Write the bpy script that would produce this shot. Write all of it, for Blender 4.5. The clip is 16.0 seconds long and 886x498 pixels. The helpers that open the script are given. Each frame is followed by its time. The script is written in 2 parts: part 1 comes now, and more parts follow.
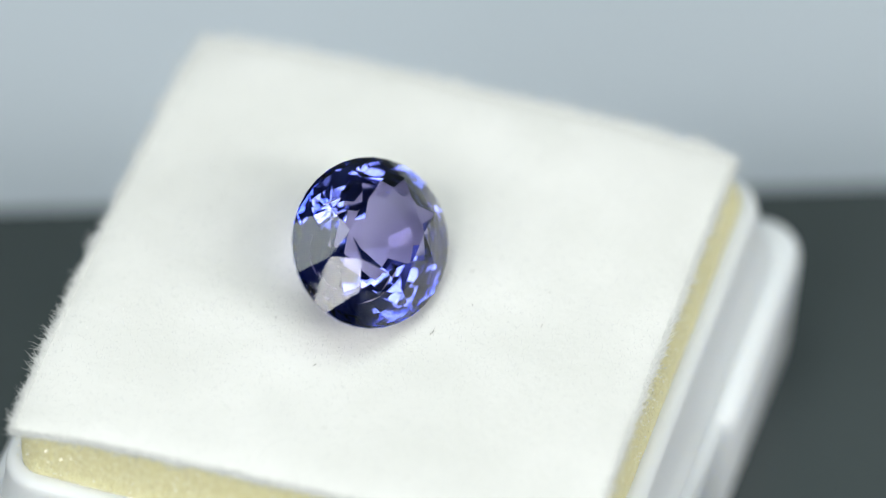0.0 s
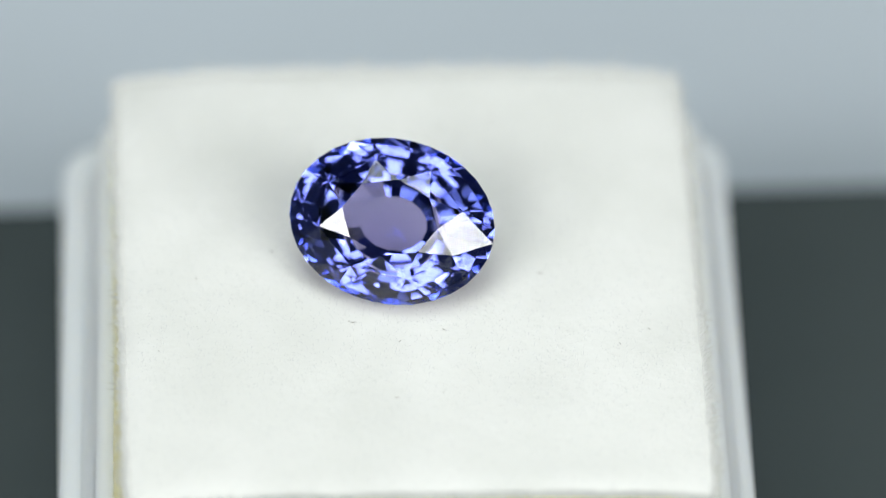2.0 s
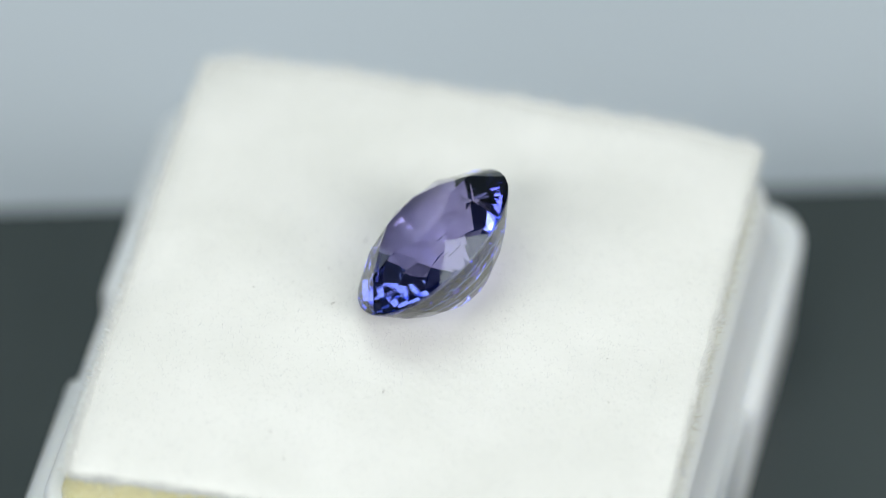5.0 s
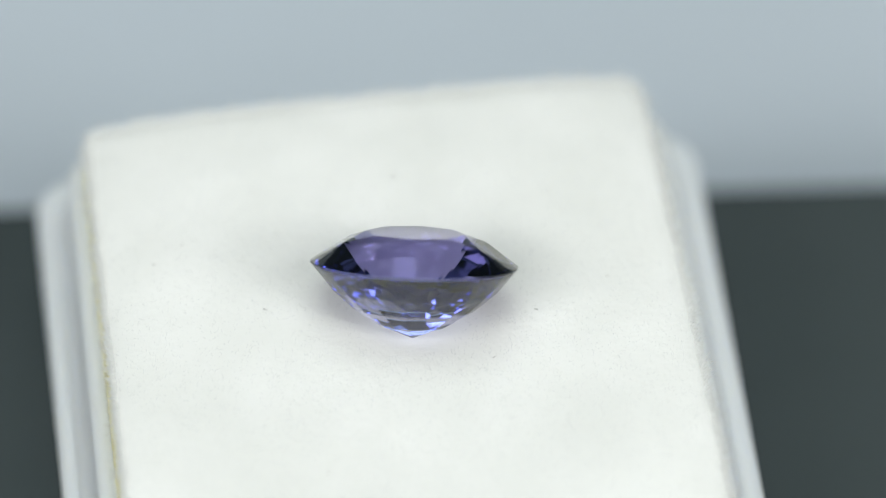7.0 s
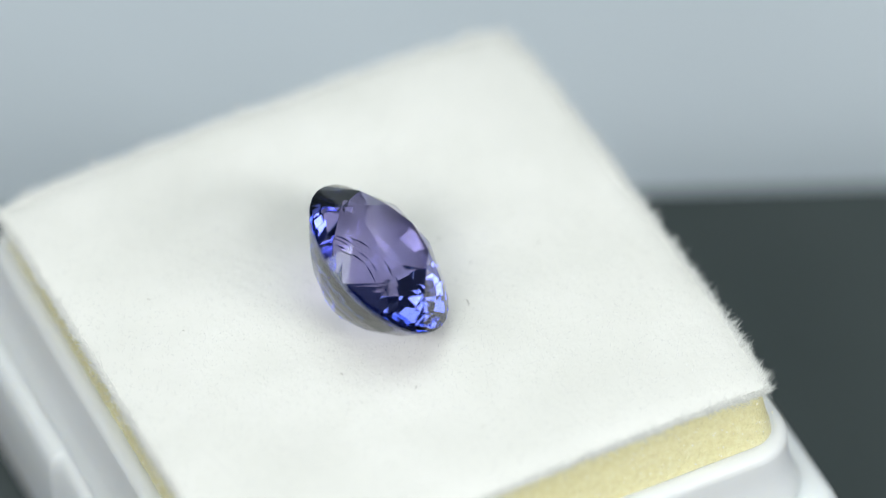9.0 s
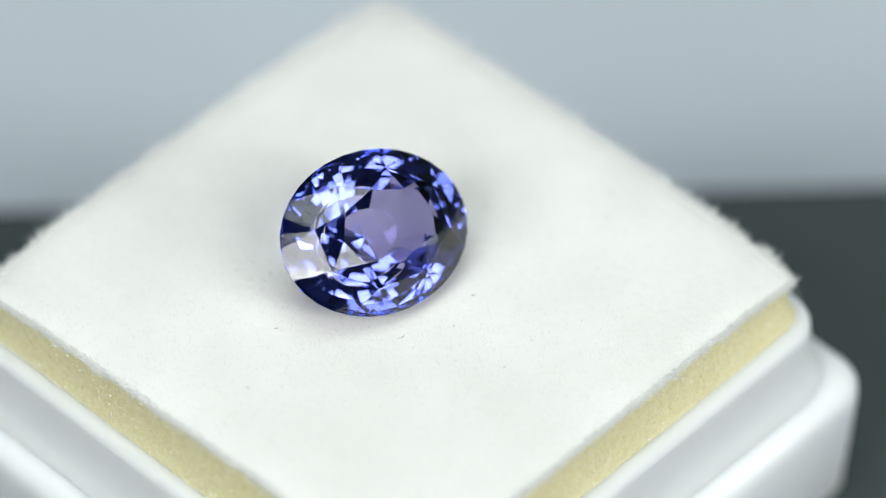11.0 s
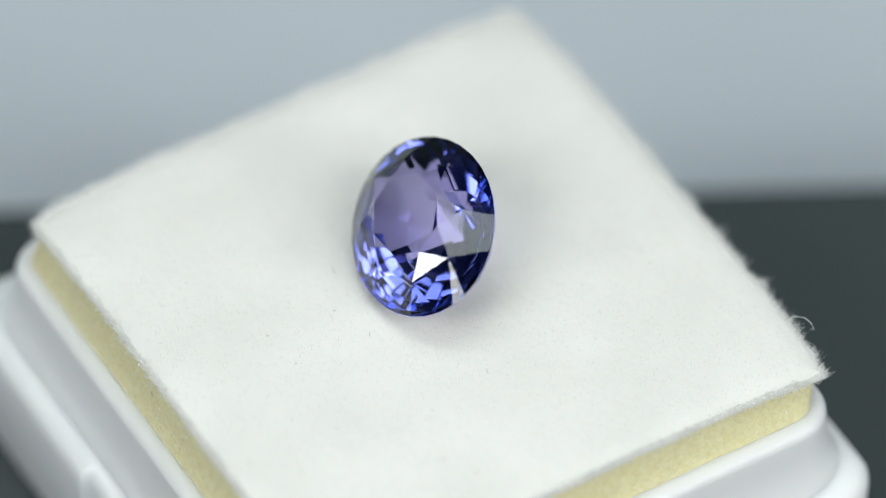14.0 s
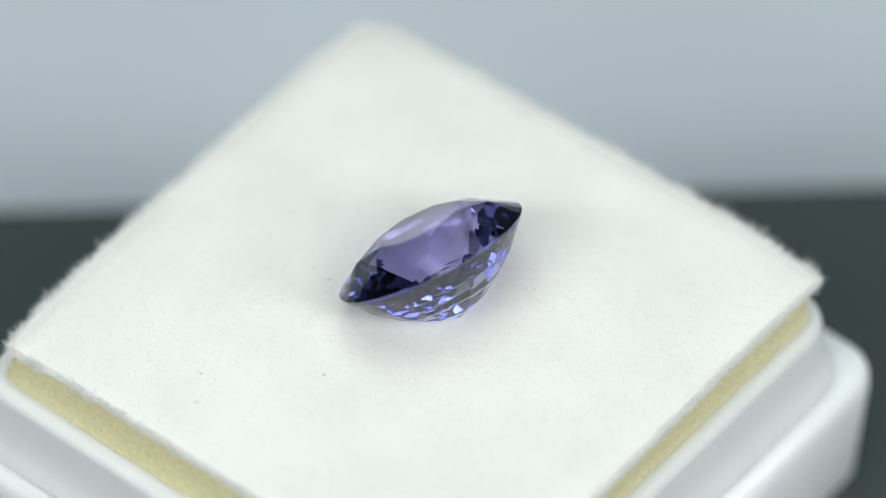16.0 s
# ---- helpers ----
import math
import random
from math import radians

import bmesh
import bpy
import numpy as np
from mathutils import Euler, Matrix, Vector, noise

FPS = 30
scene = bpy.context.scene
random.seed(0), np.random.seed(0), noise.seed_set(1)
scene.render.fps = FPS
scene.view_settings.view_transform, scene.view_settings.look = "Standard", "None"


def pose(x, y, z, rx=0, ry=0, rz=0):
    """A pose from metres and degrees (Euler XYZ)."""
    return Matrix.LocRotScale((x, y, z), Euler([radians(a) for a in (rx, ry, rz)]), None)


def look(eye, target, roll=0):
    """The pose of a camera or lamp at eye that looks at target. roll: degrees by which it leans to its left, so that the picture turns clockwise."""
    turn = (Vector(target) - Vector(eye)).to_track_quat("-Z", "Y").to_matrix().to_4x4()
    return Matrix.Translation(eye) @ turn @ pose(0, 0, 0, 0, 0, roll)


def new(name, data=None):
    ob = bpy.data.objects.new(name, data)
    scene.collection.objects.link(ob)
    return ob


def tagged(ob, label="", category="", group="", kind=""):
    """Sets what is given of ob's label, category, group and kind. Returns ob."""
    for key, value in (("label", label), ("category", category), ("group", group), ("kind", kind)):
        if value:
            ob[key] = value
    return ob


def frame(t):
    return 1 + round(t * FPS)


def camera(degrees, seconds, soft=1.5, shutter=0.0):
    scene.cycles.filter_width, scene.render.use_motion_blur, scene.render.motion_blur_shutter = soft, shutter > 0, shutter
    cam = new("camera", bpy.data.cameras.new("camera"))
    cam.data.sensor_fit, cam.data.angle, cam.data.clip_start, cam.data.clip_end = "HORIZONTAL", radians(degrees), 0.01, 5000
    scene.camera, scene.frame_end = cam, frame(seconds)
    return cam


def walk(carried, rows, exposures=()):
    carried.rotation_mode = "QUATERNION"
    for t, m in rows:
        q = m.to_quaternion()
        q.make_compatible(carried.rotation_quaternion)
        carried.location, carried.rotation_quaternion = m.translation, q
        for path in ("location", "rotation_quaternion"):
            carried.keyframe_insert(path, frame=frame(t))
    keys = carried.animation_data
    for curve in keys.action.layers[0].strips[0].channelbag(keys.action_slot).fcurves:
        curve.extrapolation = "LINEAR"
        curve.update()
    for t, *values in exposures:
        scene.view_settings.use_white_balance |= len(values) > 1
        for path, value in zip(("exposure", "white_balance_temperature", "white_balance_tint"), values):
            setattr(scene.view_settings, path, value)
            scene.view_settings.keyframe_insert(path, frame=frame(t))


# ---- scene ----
MM = 0.001
TURN0, TURN_RATE = 74.07, 35.082      # degrees at the start, degrees a second (clockwise from above)
ROLL = 0.73
EDGE = (1.92, 18.76, 2.65)              # back edge of the dark slab: a point and its turn

# ---- camera: a long macro lens on a stand, looking down on the stone ----
cam = camera(8.827, 16.0, soft=0.6)
EYE = Vector((0.0, -166.07, 183.40)) * MM
AIM = EYE + Vector((0.00716794, 0.67767661, -0.73532512))
walk(cam, [(0.0, look(EYE, AIM, ROLL)), (16.0, look(EYE, AIM, ROLL))],
     exposures=[(0.0, 0.14), (1.5, 0.09), (2.5, 0.02), (7.0, 0.05), (8.0, -0.02), (8.5, 0.10), (11.0, 0.11), (12.5, 0.05), (14.0, -0.02), (16.0, 0.05)])
cam.data.dof.use_dof = True
cam.data.dof.focus_distance = 244.5 * MM
cam.data.dof.aperture_fstop = cam.data.lens / 14.5

# ---- light: two soft lamps over the table, a dim room round it ----
world = bpy.data.worlds.new("room_air")
scene.world = world
world.use_nodes = True
world.node_tree.nodes["Background"].inputs[0].default_value = (0.82, 0.9, 1.0, 1)
world.node_tree.nodes["Background"].inputs[1].default_value = 0.10


def soft_lamp(place, target, wide, tall, watts, colour):
    lamp = bpy.data.lights.new("softbox_light", "AREA")
    lamp.shape, lamp.size, lamp.size_y = "RECTANGLE", wide, tall
    lamp.energy, lamp.color = watts, colour
    ob = new("softbox_light", lamp)
    ob.matrix_world = look(place, target)
    return ob


def lamp_at(azimuth, height, distance, wide, tall, radiance, colour):
    """A soft panel seen from the stone at that azimuth (from the back, clockwise) and height in degrees."""
    a, h = radians(azimuth), radians(height)
    place = Vector((math.sin(a) * math.cos(h), math.cos(a) * math.cos(h), math.sin(h))) * distance
    return soft_lamp(place, (0, 0, 0), wide, tall, radiance * math.pi * wide * tall, colour)


lamp_at(-40, 85, 0.55, 0.38, 0.36, 2.6, (0.90, 1.0, 0.955))
# two soft panels in front, and three small bright lamps
lamp_at(-142, 43, 0.60, 0.27, 0.25, 5.9, (0.96, 0.985, 0.975))
lamp_at(142, 43, 0.60, 0.27, 0.25, 5.9, (0.96, 0.985, 0.975))
lamp_at(-123, 33, 0.40, 0.065, 0.065, 13.0, (0.97, 0.985, 0.98))
lamp_at(124, 27, 0.40, 0.10, 0.10, 12.0, (0.97, 0.985, 0.98))
lamp_at(-163, 35, 0.42, 0.05, 0.05, 14.0, (0.97, 0.985, 0.98))


# ---- materials ----
def material(name):
    m = bpy.data.materials.new(name)
    m.use_nodes = True
    nt = m.node_tree
    b = nt.nodes["Principled BSDF"]
    return m, nt, b


def link(nt, a, b):
    nt.links.new(a, b)


def noise_node(nt, scale, detail=4.0, rough=0.55):
    co = nt.nodes.new("ShaderNodeTexCoord")
    n = nt.nodes.new("ShaderNodeTexNoise")
    n.inputs["Scale"].default_value = scale
    n.inputs["Detail"].default_value = detail
    n.inputs["Roughness"].default_value = rough
    link(nt, co.outputs["Object"], n.inputs["Vector"])
    return n


def ramp(nt, source, stops):
    r = nt.nodes.new("ShaderNodeValToRGB")
    while len(r.color_ramp.elements) < len(stops):
        r.color_ramp.elements.new(0.5)
    for e, (p, c) in zip(r.color_ramp.elements, stops):
        e.position, e.color = p, (*c, 1)
    link(nt, source, r.inputs["Fac"])
    return r


def bump(nt, b, source, strength, distance):
    n = nt.nodes.new("ShaderNodeBump")
    n.inputs["Strength"].default_value = strength
    n.inputs["Distance"].default_value = distance
    link(nt, source, n.inputs["Height"])
    link(nt, n.outputs["Normal"], b.inputs["Normal"])
    return n


def felt_material():
    m, nt, b = material("white_felt")
    big = noise_node(nt, 160, 3)
    r = ramp(nt, big.outputs["Fac"], [(0.3, (0.80, 0.80, 0.765)), (0.7, (0.885, 0.88, 0.85))])
    link(nt, r.outputs["Color"], b.inputs["Base Color"])
    b.inputs["Roughness"].default_value = 0.95
    b.inputs["Specular IOR Level"].default_value = 0.1
    b.inputs["Sheen Weight"].default_value = 0.15
    b.inputs["Subsurface Weight"].default_value = 0.3
    b.inputs["Subsurface Radius"].default_value = (0.0006, 0.0006, 0.0006)
    b.inputs["Subsurface Scale"].default_value = 1.0
    fine = noise_node(nt, 800, 8, 0.66)
    bump(nt, b, fine.outputs["Fac"], 0.3, 0.00024)
    return m


def nap_material():
    m, nt, b = material("felt_fibre")
    info = nt.nodes.new("ShaderNodeNewGeometry")
    r = ramp(nt, info.outputs["Random Per Island"], [(0.0, (0.96, 0.96, 0.945)), (1.0, (0.99, 0.99, 0.98))])
    d = nt.nodes.new("ShaderNodeBsdfDiffuse")
    tr = nt.nodes.new("ShaderNodeBsdfTranslucent")
    mix = nt.nodes.new("ShaderNodeMixShader")
    mix.inputs[0].default_value = 0.5
    link(nt, r.outputs["Color"], d.inputs["Color"])
    link(nt, r.outputs["Color"], tr.inputs["Color"])
    link(nt, d.outputs[0], mix.inputs[1])
    link(nt, tr.outputs[0], mix.inputs[2])
    clear = nt.nodes.new("ShaderNodeBsdfTransparent")
    thin = nt.nodes.new("ShaderNodeMixShader")
    thin.inputs[0].default_value = 0.4
    link(nt, mix.outputs[0], thin.inputs[1])
    link(nt, clear.outputs[0], thin.inputs[2])
    nt.nodes.remove(b)
    link(nt, thin.outputs[0], nt.nodes["Material Output"].inputs["Surface"])
    return m


def foam_material():
    m, nt, b = material("yellow_foam")
    n = noise_node(nt, 3600, 6, 0.7)
    r = ramp(nt, n.outputs["Fac"], [(0.3, (0.79, 0.72, 0.39)), (0.5, (0.87, 0.81, 0.47)), (0.72, (0.94, 0.90, 0.60))])
    link(nt, r.outputs["Color"], b.inputs["Base Color"])
    co = nt.nodes.new("ShaderNodeTexCoord")
    b.inputs["Subsurface Weight"].default_value = 0.3
    b.inputs["Subsurface Radius"].default_value = (0.0008, 0.0008, 0.0005)
    b.inputs["Subsurface Scale"].default_value = 1.0
    v = nt.nodes.new("ShaderNodeTexVoronoi")
    v.inputs["Scale"].default_value = 7500
    link(nt, co.outputs["Object"], v.inputs["Vector"])
    rr = ramp(nt, v.outputs["Color"], [(0.0, (0.12, 0.12, 0.12)), (0.25, (0.6, 0.6, 0.6))])
    link(nt, rr.outputs["Color"], b.inputs["Roughness"])
    bump(nt, b, v.outputs["Distance"], 0.55, 0.00008)
    return m


def glint_material():
    m, nt, b = material("painted_glint")
    n = noise_node(nt, 500, 2)
    # near-white base with little metal: the glint is put into the flakes' colour
    r = ramp(nt, n.outputs["Fac"], [(0.3, (0.95, 0.93, 0.80)), (0.7, (0.97, 0.96, 0.90))])
    link(nt, r.outputs["Color"], b.inputs["Base Color"])
    b.inputs["Metallic"].default_value = 0.25
    b.inputs["Roughness"].default_value = 0.3
    return m


def plastic_material():
    m, nt, b = material("white_plastic")
    n = noise_node(nt, 220, 4)
    r = ramp(nt, n.outputs["Fac"], [(0.3, (0.87, 0.915, 0.965)), (0.7, (0.90, 0.94, 0.98))])
    link(nt, r.outputs["Color"], b.inputs["Base Color"])
    b.inputs["Roughness"].default_value = 0.38
    b.inputs["Subsurface Weight"].default_value = 0.6
    b.inputs["Subsurface Radius"].default_value = (0.0022, 0.0023, 0.0026)
    b.inputs["Subsurface Scale"].default_value = 1.0
    f = noise_node(nt, 700, 5)
    bump(nt, b, f.outputs["Fac"], 0.05, 0.0002)
    return m


def gem_material(name, rough):
    m = bpy.data.materials.new(name)
    m.use_nodes = True
    nt = m.node_tree
    nt.nodes.clear()
    out = nt.nodes.new("ShaderNodeOutputMaterial")
    ior = 1.765
    through_it = nt.nodes.new("ShaderNodeBsdfRefraction")
    through_it.inputs["Color"].default_value = (1.0, 1.0, 1.0, 1)
    through_it.inputs["Roughness"].default_value = rough
    through_it.inputs["IOR"].default_value = ior
    gloss = nt.nodes.new("ShaderNodeBsdfGlossy")
    gloss.inputs["Color"].default_value = (1.0, 1.0, 1.0, 1)
    gloss.inputs["Roughness"].default_value = rough
    fres = nt.nodes.new("ShaderNodeFresnel")
    fres.inputs["IOR"].default_value = ior
    mix = nt.nodes.new("ShaderNodeMixShader")
    link(nt, fres.outputs[0], mix.inputs[0])
    link(nt, through_it.outputs[0], mix.inputs[1])
    link(nt, gloss.outputs[0], mix.inputs[2])
    link(nt, mix.outputs[0], out.inputs["Surface"])
    return m


def gem_body_material(name, colour):
    """The stone's body colour: light is tinted each time it crosses the stone."""
    m = bpy.data.materials.new(name)
    m.use_nodes = True
    nt = m.node_tree
    nt.nodes.clear()
    out = nt.nodes.new("ShaderNodeOutputMaterial")
    t = nt.nodes.new("ShaderNodeBsdfTransparent")
    t.inputs["Color"].default_value = (*colour, 1)
    link(nt, t.outputs[0], out.inputs["Surface"])
    return m


def slab_material():
    m, nt, b = material("dark_acrylic")
    n = noise_node(nt, 60, 5)
    r = ramp(nt, n.outputs["Fac"], [(0.3, (0.058, 0.072, 0.073)), (0.7, (0.068, 0.082, 0.083))])
    link(nt, r.outputs["Color"], b.inputs["Base Color"])
    b.inputs["Roughness"].default_value = 0.24
    f = noise_node(nt, 1500, 3)
    bump(nt, b, f.outputs["Fac"], 0.08, 0.0001)
    return m


def paper_material():
    m, nt, b = material("blue_grey_paper")
    n = noise_node(nt, 14, 4)
    r = ramp(nt, n.outputs["Fac"], [(0.3, (0.51, 0.565, 0.62)), (0.7, (0.55, 0.605, 0.66))])
    link(nt, r.outputs["Color"], b.inputs["Base Color"])
    b.inputs["Roughness"].default_value = 0.8
    return m


def wall_material():
    m, nt, b = material("unseen_blue_grey_wall")
    n = noise_node(nt, 5, 5)
    # dark and bluish so the bounce keeps the stone's dark facets navy
    r = ramp(nt, n.outputs["Fac"], [(0.3, (0.22, 0.28, 0.38)), (0.7, (0.26, 0.32, 0.42))])
    link(nt, r.outputs["Color"], b.inputs["Base Color"])
    b.inputs["Roughness"].default_value = 0.9
    return m


def lint_material():
    m, nt, b = material("dark_lint")
    n = noise_node(nt, 3000, 2)
    r = ramp(nt, n.outputs["Fac"], [(0.3, (0.20, 0.19, 0.17)), (0.7, (0.38, 0.36, 0.32))])
    link(nt, r.outputs["Color"], b.inputs["Base Color"])
    b.inputs["Roughness"].default_value = 0.8
    return m


FELT, NAP, FOAM, GLINT = felt_material(), nap_material(), foam_material(), glint_material()
PLASTIC, LINT = plastic_material(), lint_material()
GEM, GIRDLE = gem_material("violet_blue_gem", 0.0), gem_material("frosted_girdle", 0.5)
# inner-shell tints stand in for the stone's absorption: rosy at crown, blue at pavilion
GEM_ROSE = gem_body_material("rosy_violet_tint", (1.0, 0.835, 0.895))
GEM_BLUE = gem_body_material("violet_blue_tint", (0.60, 0.69, 0.95))
SLAB, PAPER, WALL = slab_material(), paper_material(), wall_material()


# ---- building helpers ----
def part(name, bm, mat, parent, label=""):
    me = bpy.data.meshes.new(name)
    bm.to_mesh(me)
    bm.free()
    me.materials.append(mat)
    ob = new(name, me)
    ob.parent = parent
    if label:
        tagged(ob, label)
    return ob


def part_data(name, verts, faces, mat, parent, label="", smooth=False):
    me = bpy.data.meshes.new(name)
    me.from_pydata(verts, [], faces)
    me.validate()
    me.materials.append(mat)
    if smooth:
        me.shade_smooth()
    ob = new(name, me)
    if parent:
        ob.parent = parent
    if label:
        tagged(ob, label)
    return ob


def rounded_loop(hx, hy, r, z, n=8):
    pts = []
    for cx, cy, a0 in ((hx - r, hy - r, 0), (r - hx, hy - r, 90), (r - hx, r - hy, 180), (hx - r, r - hy, 270)):
        for i in range(n + 1):
            a = radians(a0 + 90 * i / n)
            pts.append((cx + r * math.cos(a), cy + r * math.sin(a), z))
        if a0 in (90, 270):
            continue
        sy = 1 if a0 == 0 else -1
        pts += [(sy * x, sy * hy, z) for x in (3.2, 3.0, 2.8, -2.4, -2.6, -2.8)]
    return pts


def loft(rows, centre, closed_ring=False, caps=(False, False), recess=False):
    """A bmesh through rounded rectangles, each row (half x, half y, corner radius, z) in millimetres."""
    bm = bmesh.new()
    rings = []
    for hx, hy, r, z in rows:
        loop = rounded_loop(hx, hy, r, z)
        if recess and hx > 13.8:
            loop = [(x, y - math.copysign(0.40, y) if abs(y) > hy - 0.01 and -2.9 < x * math.copysign(1, -y) < 2.7 else y, zz) for x, y, zz in loop]
        rings.append([bm.verts.new((x * MM, y * MM, zz * MM)) for x, y, zz in loop])
    pairs = list(zip(rings, rings[1:]))
    if closed_ring:
        pairs.append((rings[-1], rings[0]))
    for a, b in pairs:
        n = len(a)
        for i in range(n):
            bm.faces.new((a[i], a[(i + 1) % n], b[(i + 1) % n], b[i]))
    if caps[0]:
        bm.faces.new(list(reversed(rings[0])))
    if caps[1]:
        bm.faces.new(rings[-1])
    bm.transform(pose(centre[0] * MM, centre[1] * MM, 0, 0, 0, BOX_YAW))
    bmesh.ops.recalc_face_normals(bm, faces=bm.faces)
    for f in bm.faces:
        f.smooth = True
    return bm


def arc(half, z, rad, steps, a0, a1):
    """Rows (half width, z) along an arc of a rounded edge about the point (half, z)."""
    return [(half + rad * math.cos(radians(a0 + (a1 - a0) * i / steps)), z + rad * math.sin(radians(a0 + (a1 - a0) * i / steps))) for i in range(steps + 1)]


def box_bm(x0, x1, y0, y1, z0, z1, bevel):
    bm = bmesh.new()
    bmesh.ops.create_cube(bm, size=1)
    for v in bm.verts:
        v.co = Vector(((x0 + x1) / 2 + v.co.x * (x1 - x0), (y0 + y1) / 2 + v.co.y * (y1 - y0), (z0 + z1) / 2 + v.co.z * (z1 - z0))) * MM
    if bevel:
        bmesh.ops.bevel(bm, geom=bm.edges[:], offset=bevel * MM, segments=3, affect="EDGES")
    return bm


def structure(name, bm, mat, label):
    me = bpy.data.meshes.new(name)
    bm.to_mesh(me)
    bm.free()
    me.materials.append(mat)
    ob = new(name, me)
    return tagged(ob, label, kind="structure")


# ---- setting: table, and unseen wall planes added to close the room ----
TABLE_Z = -26.0
SLAB_Z = -13.0
structure("table_top", box_bm(-900, 900, -900, 900, TABLE_Z - 30, TABLE_Z, 0), PAPER, "pale blue-grey paper-covered table top")
structure("wall_north", box_bm(-940, 940, 904, 940, -780, 1500, 0), WALL, "unseen plain blue-grey wall, added to shape the bounce light")
structure("wall_south", box_bm(-940, 940, -940, -904, -780, 1500, 0), WALL, "unseen plain blue-grey wall, added to shape the bounce light")
structure("wall_east", box_bm(904, 940, -900, 900, -780, 1500, 0), WALL, "unseen plain blue-grey wall, added to shape the bounce light")
structure("wall_west", box_bm(-940, -904, -900, 900, -780, 1500, 0), WALL, "unseen plain blue-grey wall, added to shape the bounce light")
structure("ceiling", box_bm(-940, 940, -940, 940, 1504, 1540, 0), WALL, "unseen plain blue-grey ceiling, added to shape the bounce light")
structure("floor", box_bm(-940, 940, -940, 940, -820, -784, 0), WALL, "unseen plain blue-grey floor, added to shape the bounce light")

slab_bm = box_bm(-110, 110, -150, 0, TABLE_Z, SLAB_Z, 0.6)
slab = tagged(part("display_slab", slab_bm, SLAB, None), "dark grey matt acrylic slab on the table", "slab")
slab.matrix_world = pose(EDGE[0] * MM, EDGE[1] * MM, 0, 0, 0, EDGE[2])

# ---- the gem box ----
BOX_C, RIM_C, BOX_YAW = (0.10, 0.50), (0.28, 0.62), -2.0
gem_box = tagged(new("gem_box"), "open white plastic gem box with stepped rim, lid removed", "box")


def build_box():
    outer, r_out = 15.1, 1.9
    rows = [(14.3, -13.0), (14.62, -12.9), (14.75, -12.6), (outer, -6.9)]
    rows += arc(outer - 0.9, -6.6, 0.9, 5, 0, 90)[1:]
    rows += [(13.7, -5.62), (13.2, -5.60), (12.0, -5.60), (12.0, -12.0)]
    rr = [(h, h - 0.15, max(0.6, r_out - (outer - h)), z) for h, z in rows]
    part("base", loft(rr, BOX_C, caps=(True, True), recess=True), PLASTIC, gem_box)
    rim = [(14.20, -5.596), (13.95, -5.30), (13.74, -4.6), (13.60, -3.7), (13.50, -2.95)]
    rim += arc(12.95, -2.70, 0.55, 7, 8, 90)
    rim += [(12.78, -2.155), (12.66, -2.22), (12.62, -2.4), (12.6, -2.7), (12.6, -5.596)]
    rr = [(h, h - 0.15, max(0.6, 1.8 - (13.25 - h)), z) for h, z in rim]
    part("rim", loft(rr, RIM_C), PLASTIC, gem_box, "raised inner rim of white plastic")


build_box()

# ---- the pad: foam block under a felt cover ----
PAD = ((13.15, 13.15, -0.33), (12.45, -11.87, -0.15), (-12.2, -11.32, 0.36), (-11.95, 13.80, 0.12))
display_pad = tagged(new("display_pad"), "white fuzzy felt pad on yellow foam, set in the box", "pad")


def pad_xy(u, v, inset=0.0):
    a, b, c, d = (Vector(p) for p in PAD)
    s, t = (u + 1) / 2, (v + 1) / 2
    p = (c * (1 - s) + b * s) * (1 - t) + (d * (1 - s) + a * s) * t
    centre = (a + b + c + d) / 4
    k = 1 - inset / 12.5
    return Vector((centre.x + (p.x - centre.x) * k, centre.y + (p.y - centre.y) * k, p.z))


def pad_dome(u, v):
    return 0.20 * (1 - abs(u) ** 4) * (1 - abs(v) ** 4) + 0.60 * (1 - (abs(u) * abs(v)) ** 4)


def pad_top(u, v):
    p = pad_xy(u, v)
    eu, ev = (1 - abs(u)) * 12.5, (1 - abs(v)) * 12.5
    z = p.z + pad_dome(u, v)
    z += 0.05 * noise.noise(Vector((p.x * 0.35, p.y * 0.35, 3)))
    e = min(eu, ev)
    if e < 1.1:
        z -= 0.18 * (1 - e / 1.1) ** 2
    corner = max(0.0, 1 - math.hypot(eu, ev) / 1.0)
    wob = 0.06 * noise.noise(Vector((p.x * 0.8, p.y * 0.8, 9)))
    fx = (1 if u > 0 else -1) * max(0, 1 - eu / 1.5)
    fy = (1 if v > 0 else -1) * max(0, 1 - ev / 1.5)
    c = pad_xy(0, 0)
    d = Vector((c.x - p.x, c.y - p.y, 0)).normalized() * 0.12 * corner
    dent = math.exp(-(((p.x + 0.1) / 2.6) ** 2 + ((p.y - 2.4) / 1.8) ** 2))
    return Vector((p.x + fx * wob + d.x, p.y + fy * wob + d.y, z - 0.17 * dent))


def rim_point(u, v, extra=0.0):
    """A point on the inside of the box's rim."""
    x, y = u * (12.58 + extra), v * (12.43 + extra)
    c, sn = math.cos(radians(BOX_YAW)), math.sin(radians(BOX_YAW))
    return RIM_C[0] + x * c - y * sn, RIM_C[1] + x * sn + y * c


def round_corner(u, v, rho=0.09):
    """Bend the corner of the unit square into an arc."""
    du, dv = (abs(u) - 1 + rho) / rho, (abs(v) - 1 + rho) / rho
    if du <= 0 or dv <= 0:
        return u, v
    k = max(du, dv) / math.hypot(du, dv)
    return math.copysign(1 - rho + rho * du * k, u), math.copysign(1 - rho + rho * dv * k, v)


FOAM_IN = 0.12


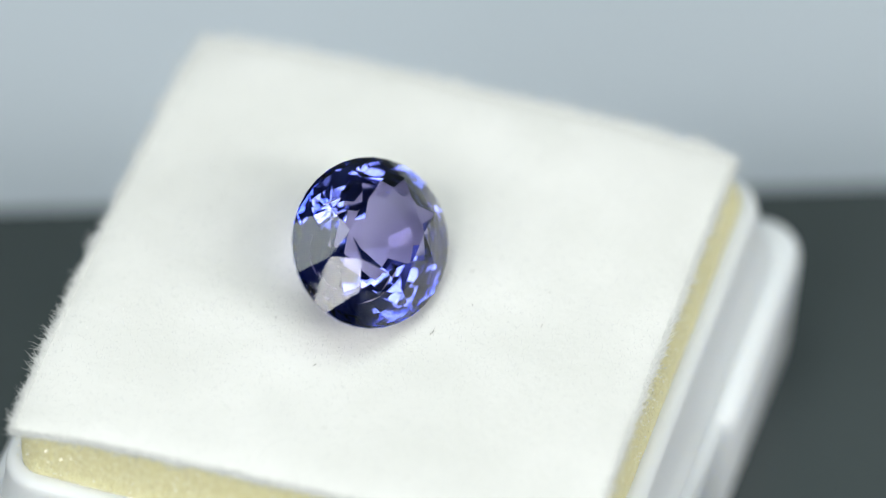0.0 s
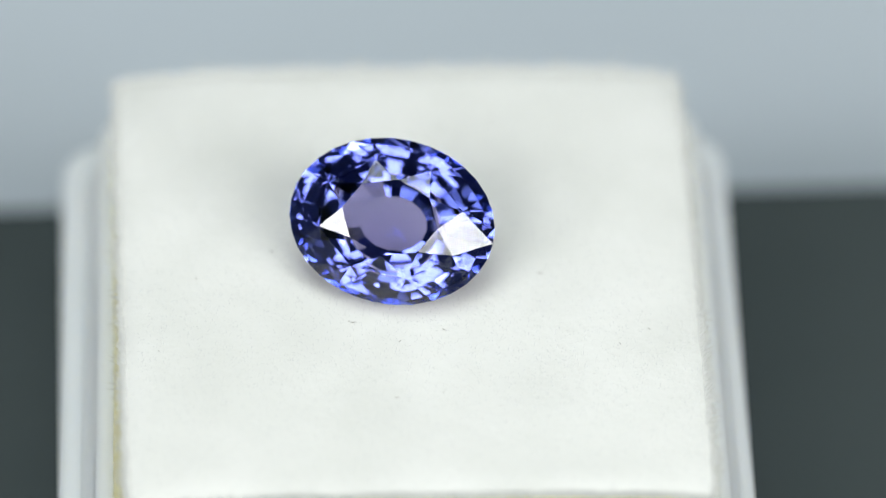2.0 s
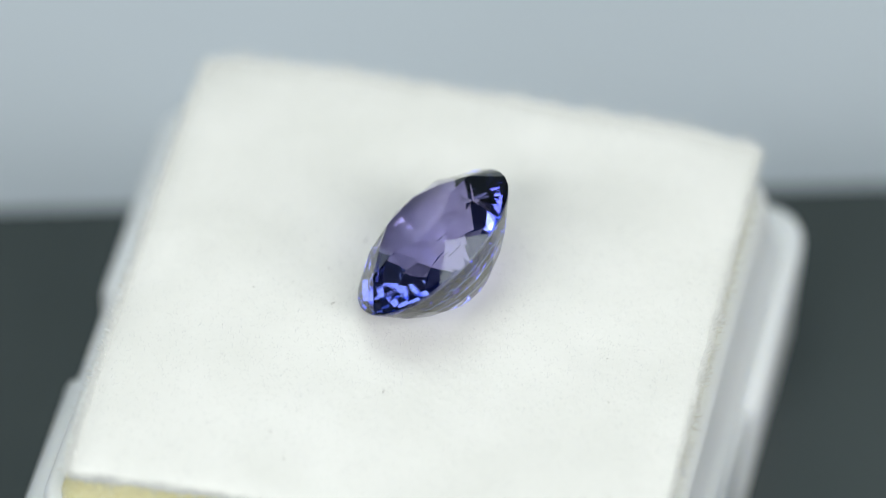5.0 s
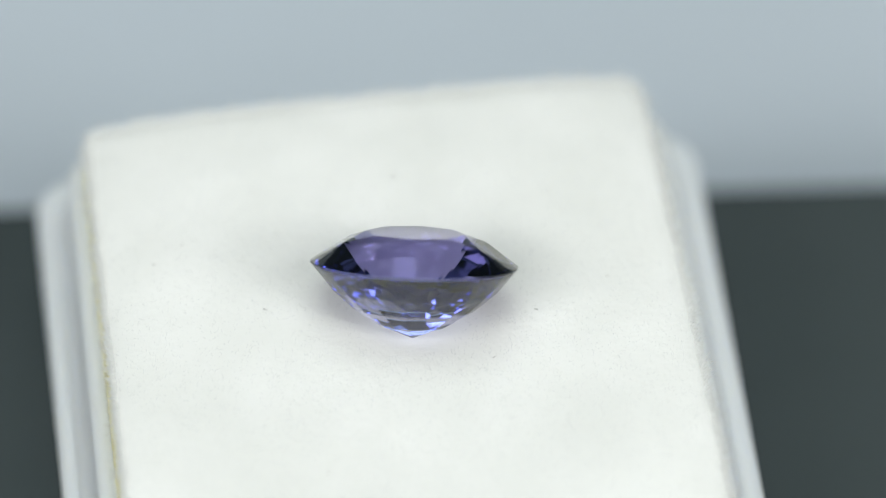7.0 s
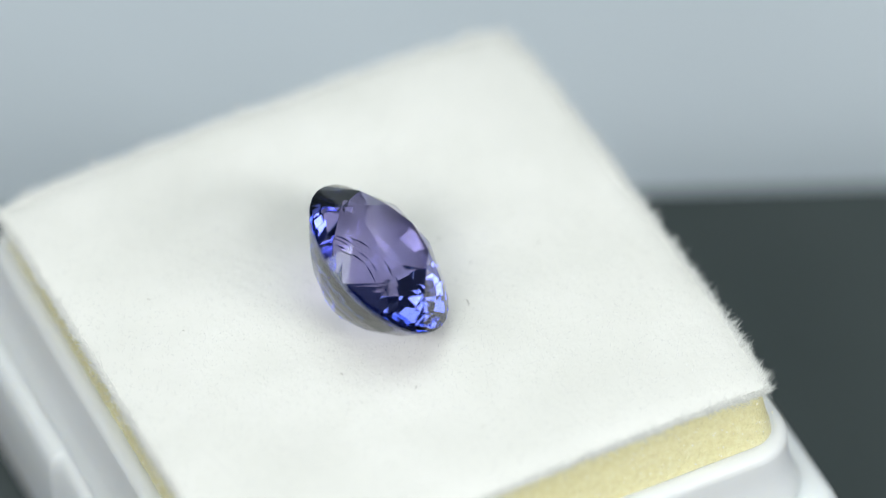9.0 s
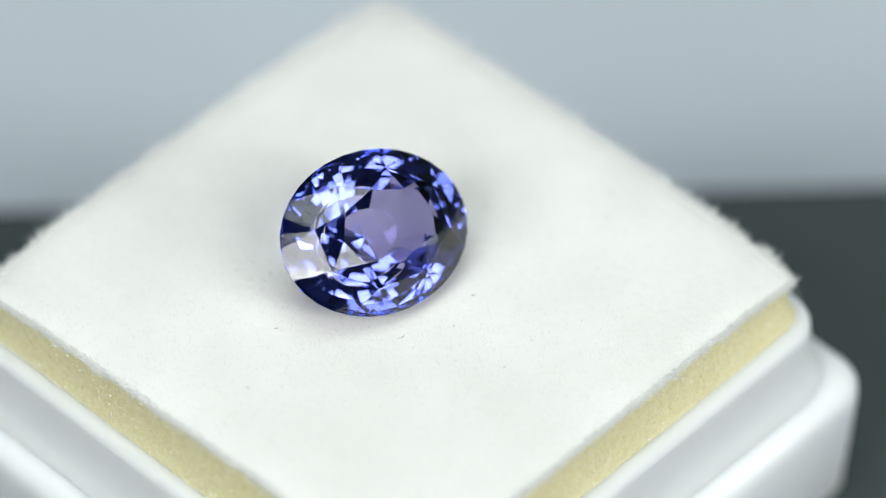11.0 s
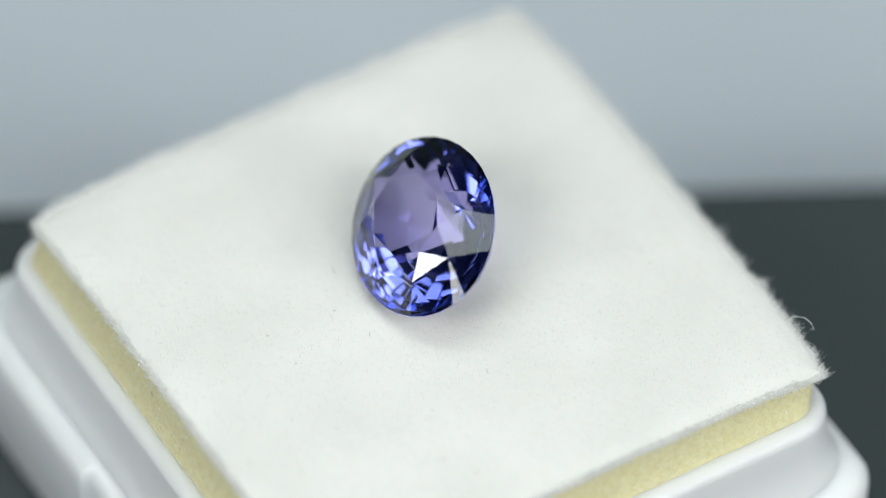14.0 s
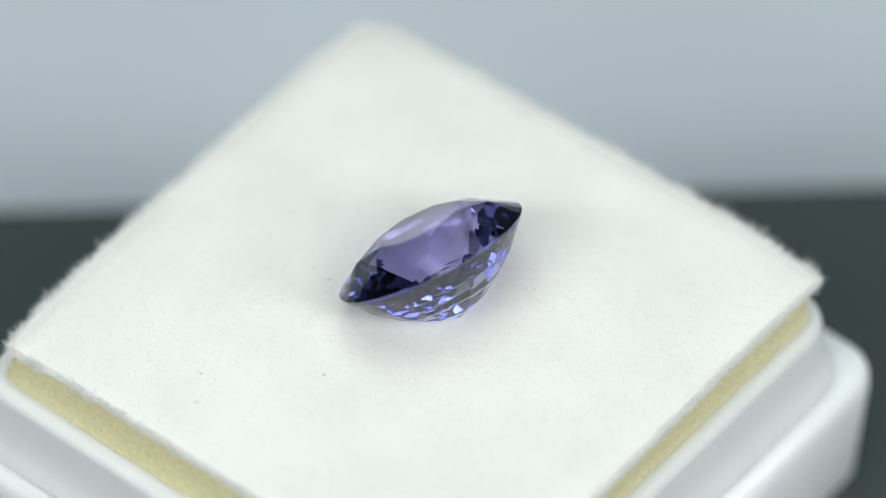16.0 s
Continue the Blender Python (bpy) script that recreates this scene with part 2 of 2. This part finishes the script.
def build_pad():
    edge = [0, 0.008, 0.018, 0.03, 0.045, 0.065, 0.1]
    line = [-1 + e for e in edge] + [-0.85 + 1.7 * i / 50 for i in range(51)] + [1 - e for e in reversed(edge)]
    n = len(line)
    verts = [pad_top(u, v) * MM for v in line for u in line]
    faces = [(j * n + i, j * n + i + 1, (j + 1) * n + i + 1, (j + 1) * n + i) for j in range(n - 1) for i in range(n - 1)]
    ring = [(i, 0) for i in range(n)] + [(n - 1, j) for j in range(1, n)] + [(i, n - 1) for i in range(n - 2, -1, -1)] + [(0, j) for j in range(n - 2, 0, -1)]
    loops = [[j * n + i for i, j in ring]]
    c = pad_xy(0, 0)
    for drop, inward in ((0.015, -0.04), (0.04, -0.06), (0.07, -0.05), (0.08, 0.02), (0.08, 0.5)):
        loop = []
        for i, j in ring:
            p = pad_top(line[i], line[j])
            ragged = 0.22 * noise.noise(Vector((p.x * 0.9, p.y * 0.9, 20))) + 0.10 * noise.noise(Vector((p.x * 3.1, p.y * 3.1, 2)))
            d = Vector((c.x - p.x, c.y - p.y, 0)).normalized() * inward
            loop.append(len(verts))
            verts.append(Vector((p.x + d.x, p.y + d.y, p.z - drop - ragged * (drop / 0.12))) * MM)
        loops.append(loop)
    for a, b in zip(loops, loops[1:]):
        m = len(a)
        faces += [(a[(i + 1) % m], a[i], b[i], b[(i + 1) % m]) for i in range(m)]
    part_data("felt_cover", verts, faces, FELT, display_pad, "white fuzzy felt cover", smooth=True)

    # foam block
    verts, faces = [], []
    steps = 110
    ring = [(-1 + 2 * i / steps, -1) for i in range(steps)] + [(1, -1 + 2 * i / steps) for i in range(steps)]
    ring += [(1 - 2 * i / steps, 1) for i in range(steps)] + [(-1, 1 - 2 * i / steps) for i in range(steps)]
    m = len(ring)
    levels = (0.0, -0.8, -1.4, -1.9, -2.25, -2.5, -2.9, -3.4, -5.5)
    for z in levels:
        for u, v in (round_corner(*uv) for uv in ring):
            p = pad_xy(u, v, FOAM_IN)
            k = min(1.0, max(0.0, (-z - 0.3) / 1.85))
            q = rim_point(u, v, 0.14 if z > -2.4 else 0.0)
            p.x, p.y = p.x * (1 - k) + q[0] * k, p.y * (1 - k) + q[1] * k
            w = 0.05 * noise.noise(Vector((p.x * 2.0, p.y * 2.0, z * 2.0)))
            verts.append(Vector((p.x * (1 + w / 12), p.y * (1 + w / 12), z + (pad_top(u, v).z - 0.06) * (1 - k))) * MM)
    for k in range(len(levels) - 1):
        faces += [(k * m + (i + 1) % m, k * m + i, (k + 1) * m + i, (k + 1) * m + (i + 1) % m) for i in range(m)]
    verts.append(Vector((0.3, 0.9, -0.8)) * MM)
    faces += [(i, (i + 1) % m, len(verts) - 1) for i in range(m)]
    faces.append(tuple((len(levels) - 1) * m + i for i in reversed(range(m))))
    part_data("foam_core", verts, faces, FOAM, display_pad, "pale yellow foam with glinting cells")

    # loose flakes added over the foam sides to stand for its glints
    rnd = random.Random(3)
    verts, faces = [], []
    for _ in range(1500):
        side, t, z = rnd.randrange(4), rnd.uniform(-0.98, 0.98), rnd.uniform(-2.0, -0.15)
        u, v = ((1, t), (t, -1), (-1, t), (t, 1))[side]
        k = min(1.0, max(0.0, (-z - 0.3) / 1.85))
        p, q = pad_xy(u, v, FOAM_IN), rim_point(u, v, 0.1)
        c = Vector((p.x * (1 - k) + q[0] * k, p.y * (1 - k) + q[1] * k, z + (pad_top(u, v).z - 0.06) * (1 - k)))
        c += Vector(((1, 0, 0), (0, -1, 0), (-1, 0, 0), (0, 1, 0))[side]) * 0.10
        i = len(verts)
        a = Vector((rnd.gauss(0, 1), rnd.gauss(0, 1), rnd.gauss(0, 1))).normalized()
        b = a.orthogonal().normalized()
        r = rnd.uniform(0.02, 0.06)
        verts += [(c + a * r) * MM, (c - a * r * 0.6 + b * r) * MM, (c - a * r * 0.7 - b * r * 0.8) * MM]
        faces.append((i, i + 1, i + 2))
    tagged(part_data("foam_glint_flakes", verts, faces, GLINT, display_pad, "tiny near-white flakes added as the foam's glints"), kind="stuff")


def ribbons(fibres, width):
    """Thin tapered ribbons along three-point fibres."""
    verts, faces = [], []
    for p0, p1, p2 in fibres:
        d = p2 - p0
        side = d.cross(Vector((random.uniform(-0.5, 0.5), random.uniform(-0.5, 0.5), 1)))
        side = side.normalized() * width * 0.5
        k = len(verts)
        verts += [p0 - side, p0 + side, p1 + side * 0.8, p1 - side * 0.8, p2]
        faces += [(k, k + 1, k + 2, k + 3), (k + 3, k + 2, k + 4)]
    return [v * MM for v in verts], faces


def build_nap():
    rnd = random.Random(5)
    fibres = []
    for _ in range(13000):
        u, v = rnd.uniform(-0.995, 0.995), rnd.uniform(-0.995, 0.995)
        p = pad_top(u, v)
        if ((p.x + 0.1) / 2.3) ** 2 + ((p.y - 2.3) / 1.6) ** 2 < 1:
            continue
        a = rnd.uniform(0, 2 * math.pi)
        ln = rnd.uniform(0.08, 0.26)
        lean = rnd.uniform(0.5, 1.3)
        d = Vector((math.cos(a) * lean, math.sin(a) * lean, 0.55)).normalized()
        mid = p + d * ln * 0.5 + Vector((rnd.uniform(-.04, .04), rnd.uniform(-.04, .04), 0.03))
        fibres.append((p - Vector((0, 0, 0.03)), mid, p + d * ln))
    verts, faces = ribbons(fibres, 0.015)
    tagged(part_data("felt_nap", verts, faces, NAP, display_pad), kind="stuff")

    fibres, strands = [], []
    for k in range(22000):
        s = rnd.uniform(-1, 1)
        side = k % 4
        u, v = ((1, s), (s, -1), (-1, s), (s, 1))[side]
        out = Vector(((1, 0, 0), (0, -1, 0), (-1, 0, 0), (0, 1, 0))[side])
        along = Vector((out.y, -out.x, 0))
        clump = max(0.15, 0.6 + 0.7 * noise.noise(Vector((u * 11, v * 11, 30))) + 0.5 * noise.noise(Vector((u * 37, v * 37, 4))))
        back = rnd.random() * 0.02
        p = pad_top(u * (1 - back * abs(out.x)), v * (1 - back * abs(out.y))) - Vector((0, 0, 0.03))
        p += out * 0.06
        p.z -= rnd.uniform(-0.02, 0.02)
        ln = rnd.uniform(0.14, 0.46) * (0.5 + 0.5 * clump)
        d = (out * rnd.uniform(0.3, 1.2) + along * rnd.gauss(0, 0.5) + Vector((0, 0, rnd.gauss(0.62, 0.35)))).normalized()
        bend = Vector((rnd.uniform(-1, 1), rnd.uniform(-1, 1), rnd.uniform(-1, 1))) * ln * 0.32
        if k % 3 == 0:
            ln = rnd.uniform(0.3, 0.75) * min(1.1, clump + 0.2)
            strands.append((p, p + d * ln * 0.55 + bend * 1.5, p + d * ln + bend))
        else:
            fibres.append((p, p + d * ln * 0.55 + bend, p + d * ln))
    verts, faces = ribbons(strands, 0.03)
    tagged(part_data("edge_fuzz", verts, faces, NAP, display_pad, "stray white fibres standing off the edge"), kind="stuff")
    verts, faces = ribbons(fibres, 0.03)
    tagged(part_data("edge_fringe", verts, faces, NAP, display_pad, "loose white fibres along the cut edge"), kind="stuff")


def build_loose_fibre():
    """One curled fibre that stands off the edge."""
    pts = [Vector(p) for p in ((10.1, 13.1, 0.25), (10.35, 13.45, 0.55), (10.7, 13.7, 0.62), (11.0, 13.8, 0.50), (11.12, 13.85, 0.25), (11.0, 13.95, 0.05), (10.9, 13.9, -0.05))]
    bm = bmesh.new()
    rings = []
    for i, p in enumerate(pts):
        d = (pts[min(i + 1, len(pts) - 1)] - pts[max(i - 1, 0)]).normalized()
        a = d.orthogonal().normalized()
        b = d.cross(a)
        rings.append([bm.verts.new((p + (a * math.cos(t) + b * math.sin(t)) * 0.02) * MM) for t in (0, 1.26, 2.51, 3.77, 5.03)])
    for q, s in zip(rings, rings[1:]):
        for i in range(5):
            bm.faces.new((q[i], q[(i + 1) % 5], s[(i + 1) % 5], s[i]))
    part("loose_fibre", bm, NAP, display_pad, "curled loose white fibre")


build_pad()
build_nap()
build_loose_fibre()


# ---- the gemstone: oval brilliant crown over a stepped pavilion ----
def build_gem():
    A, B = 4.446, 3.558
    CROWN, PAV, GIRD, NP = 1.36, 3.207, 0.04, 16
    U, V, N = Vector((0.9562, -0.2818, -0.0796)), Vector((0.2722, 0.7549, 0.5967)), Vector((-0.1081, -0.5922, 0.7985))
    tilt = Matrix((U, V, N)).transposed().to_4x4()
    tilt.translation = (-0.339, 1.289, 3.569)
    tilt = Matrix.Scale(MM, 4) @ tilt
    stone = tagged(new("gemstone"), "faceted oval violet-blue transparent gemstone lying tilted on felt", "gemstone")

    def ring(bm, r, z, n, off):
        return [bm.verts.new((A * r * math.cos(2 * math.pi * (i + off) / n), B * r * math.sin(2 * math.pi * (i + off) / n), z)) for i in range(n)]

    shell = bmesh.new()

    def line_with_colour(bm, tint_slot):
        """Copy the facets a hair inside themselves, to carry the body colour."""
        heart = Vector((0, 0, -0.4))
        twin = {v: shell.verts.new(heart + (v.co - heart) * 0.99) for v in bm.verts}
        for f in bm.faces:
            shell.faces.new([twin[v] for v in f.verts]).material_index = tint_slot

    def finish(name, bm, label, mat=GEM):
        for f in bm.faces:
            f.normal_update()
            c = f.calc_center_median()
            if f.normal.dot(Vector((c.x, c.y, c.z * 2))) < 0:
                f.normal_flip()
        bm.transform(tilt)
        part(name, bm, mat, stone, label)

    # crown: table, eight stars, eight split kites, sixteen upper girdle facets
    bm = bmesh.new()
    TR, JR = 0.47, 0.715
    table = ring(bm, TR, CROWN, 8, 0.0)
    junction = ring(bm, JR, CROWN * (1 - JR * math.cos(math.pi / 8)) / (1 - TR) + 0.075, 8, 0.5)
    top = ring(bm, 1.0, GIRD / 2, 32, 0.0)
    bm.faces.new(table)
    for i in range(8):
        j = (i + 1) % 8
        bm.faces.new((table[i], junction[i], table[j]))
        bm.faces.new((table[i], junction[i - 1], junction[i]))
        bm.faces.new((junction[i - 1], top[4 * i], junction[i]))
        bm.faces.new((junction[i], top[4 * i], top[4 * i + 1], top[4 * i + 2]))
        bm.faces.new((junction[i], top[4 * i + 2], top[4 * i + 3], top[(4 * i + 4) % 32]))
    line_with_colour(bm, 0)
    finish("crown", bm, "brilliant-cut crown with a flat table facet")

    bm = bmesh.new()
    top, low = ring(bm, 1.0, GIRD / 2, 32, 0.0), ring(bm, 1.0, -GIRD / 2, 32, 0.0)
    for i in range(32):
        bm.faces.new((top[i], low[i], low[(i + 1) % 32], top[(i + 1) % 32]))
    line_with_colour(bm, 1)
    finish("girdle", bm, "thin frosted girdle edge", GIRDLE)

    # pavilion: stepped rows of facets running to a point
    bm = bmesh.new()
    low = ring(bm, 1.0, -GIRD / 2, 32, 0.0)
    r1 = ring(bm, 0.80, -PAV * 0.345, NP, 0.0)
    r2 = ring(bm, 0.58, -PAV * 0.605, NP, 0.0)
    r3 = ring(bm, 0.33, -PAV * 0.825, NP, 0.0)
    tip = bm.verts.new((0, 0, -PAV))
    q = 32 // NP
    for i in range(NP):
        j = (i + 1) % NP
        edge = [low[(q * i + k) % 32] for k in range(q + 1)]
        bm.faces.new((*edge[:q // 2 + 1], r1[i]))
        bm.faces.new((*edge[q // 2:], r1[j]))
        bm.faces.new((edge[q // 2], r1[j], r1[i]))
        bm.faces.new((r1[i], r2[i], r2[j], r1[j]))
        bm.faces.new((r2[i], r3[i], r3[j], r2[j]))
    for i in range(0, NP, 2):
        bm.faces.new((r3[i], r3[i + 1], r3[(i + 2) % NP], tip))
    line_with_colour(bm, 1)
    finish("pavilion", bm, "step-cut pavilion tapering to a point")

    # added shell for the body colour: the same cut, a hair inside the facets
    bmesh.ops.remove_doubles(shell, verts=shell.verts[:], dist=1e-4)
    bmesh.ops.recalc_face_normals(shell, faces=shell.faces)
    shell.transform(tilt)
    body = part("body_colour", shell, GEM_ROSE, stone, "added inner shell carrying the stone's violet-blue body colour")
    body.data.materials.append(GEM_BLUE)
    return stone


gemstone = build_gem()

# ---- specks of lint on the felt ----
SPECKS = ((9.09, -3.76), (10.42, -2.92), (-2.2, -2.04), (-0.27, -3.24), (-8.82, 0.81), (-3.29, 4.65),
          (-5.49, 2.24), (2.2, 9.38), (4.56, 9.87), (-10.53, -3.24), (1.64, -2.67), (-2.38, -1.98), (1.38, -6.21), (6.01, 0.44),
          (-0.6, -6.41), (3.71, -7.05))


def build_lint():
    rnd = random.Random(11)
    made = []
    for x, y in SPECKS:
        u, v = (x - 0.3) / 12.45, (y - 0.95) / 12.5
        z = pad_top(u, v).z + 0.06
        bm = bmesh.new()
        ln, a = rnd.uniform(0.04, 0.13), rnd.uniform(0, math.pi)
        pts = [Vector((x + math.cos(a) * ln * s + rnd.uniform(-.03, .03), y + math.sin(a) * ln * s, z + rnd.uniform(0, 0.05))) for s in (-1, 0, 1)]
        rings = []
        for p, w in zip(pts, (0.008, 0.02, 0.008)):
            rings.append([bm.verts.new((p + Vector((-math.sin(a) * math.cos(t), math.cos(a) * math.cos(t), math.sin(t))) * w) * MM) for t in (0.5, 2.1, 3.7, 5.3)])
        for q, s in zip(rings, rings[1:]):
            for i in range(4):
                bm.faces.new((q[i], q[(i + 1) % 4], s[(i + 1) % 4], s[i]))
        bm.faces.new(rings[0])
        bm.faces.new(list(reversed(rings[-1])))
        made.append(tagged(part("lint_speck", bm, LINT, None), "tiny dark lint speck on the white felt", "lint", "lint specks"))
    return made


lint = build_lint()


# ---- motion: box, pad, stone and lint turn together about the upright axis ----
def motions():
    rows = [(i * 0.5, pose(0, 0, 0, 0, 0, TURN0 - TURN_RATE * i * 0.5)) for i in range(33)]
    for ob in (gem_box, display_pad, gemstone, *lint):
        walk(ob, rows)


motions()
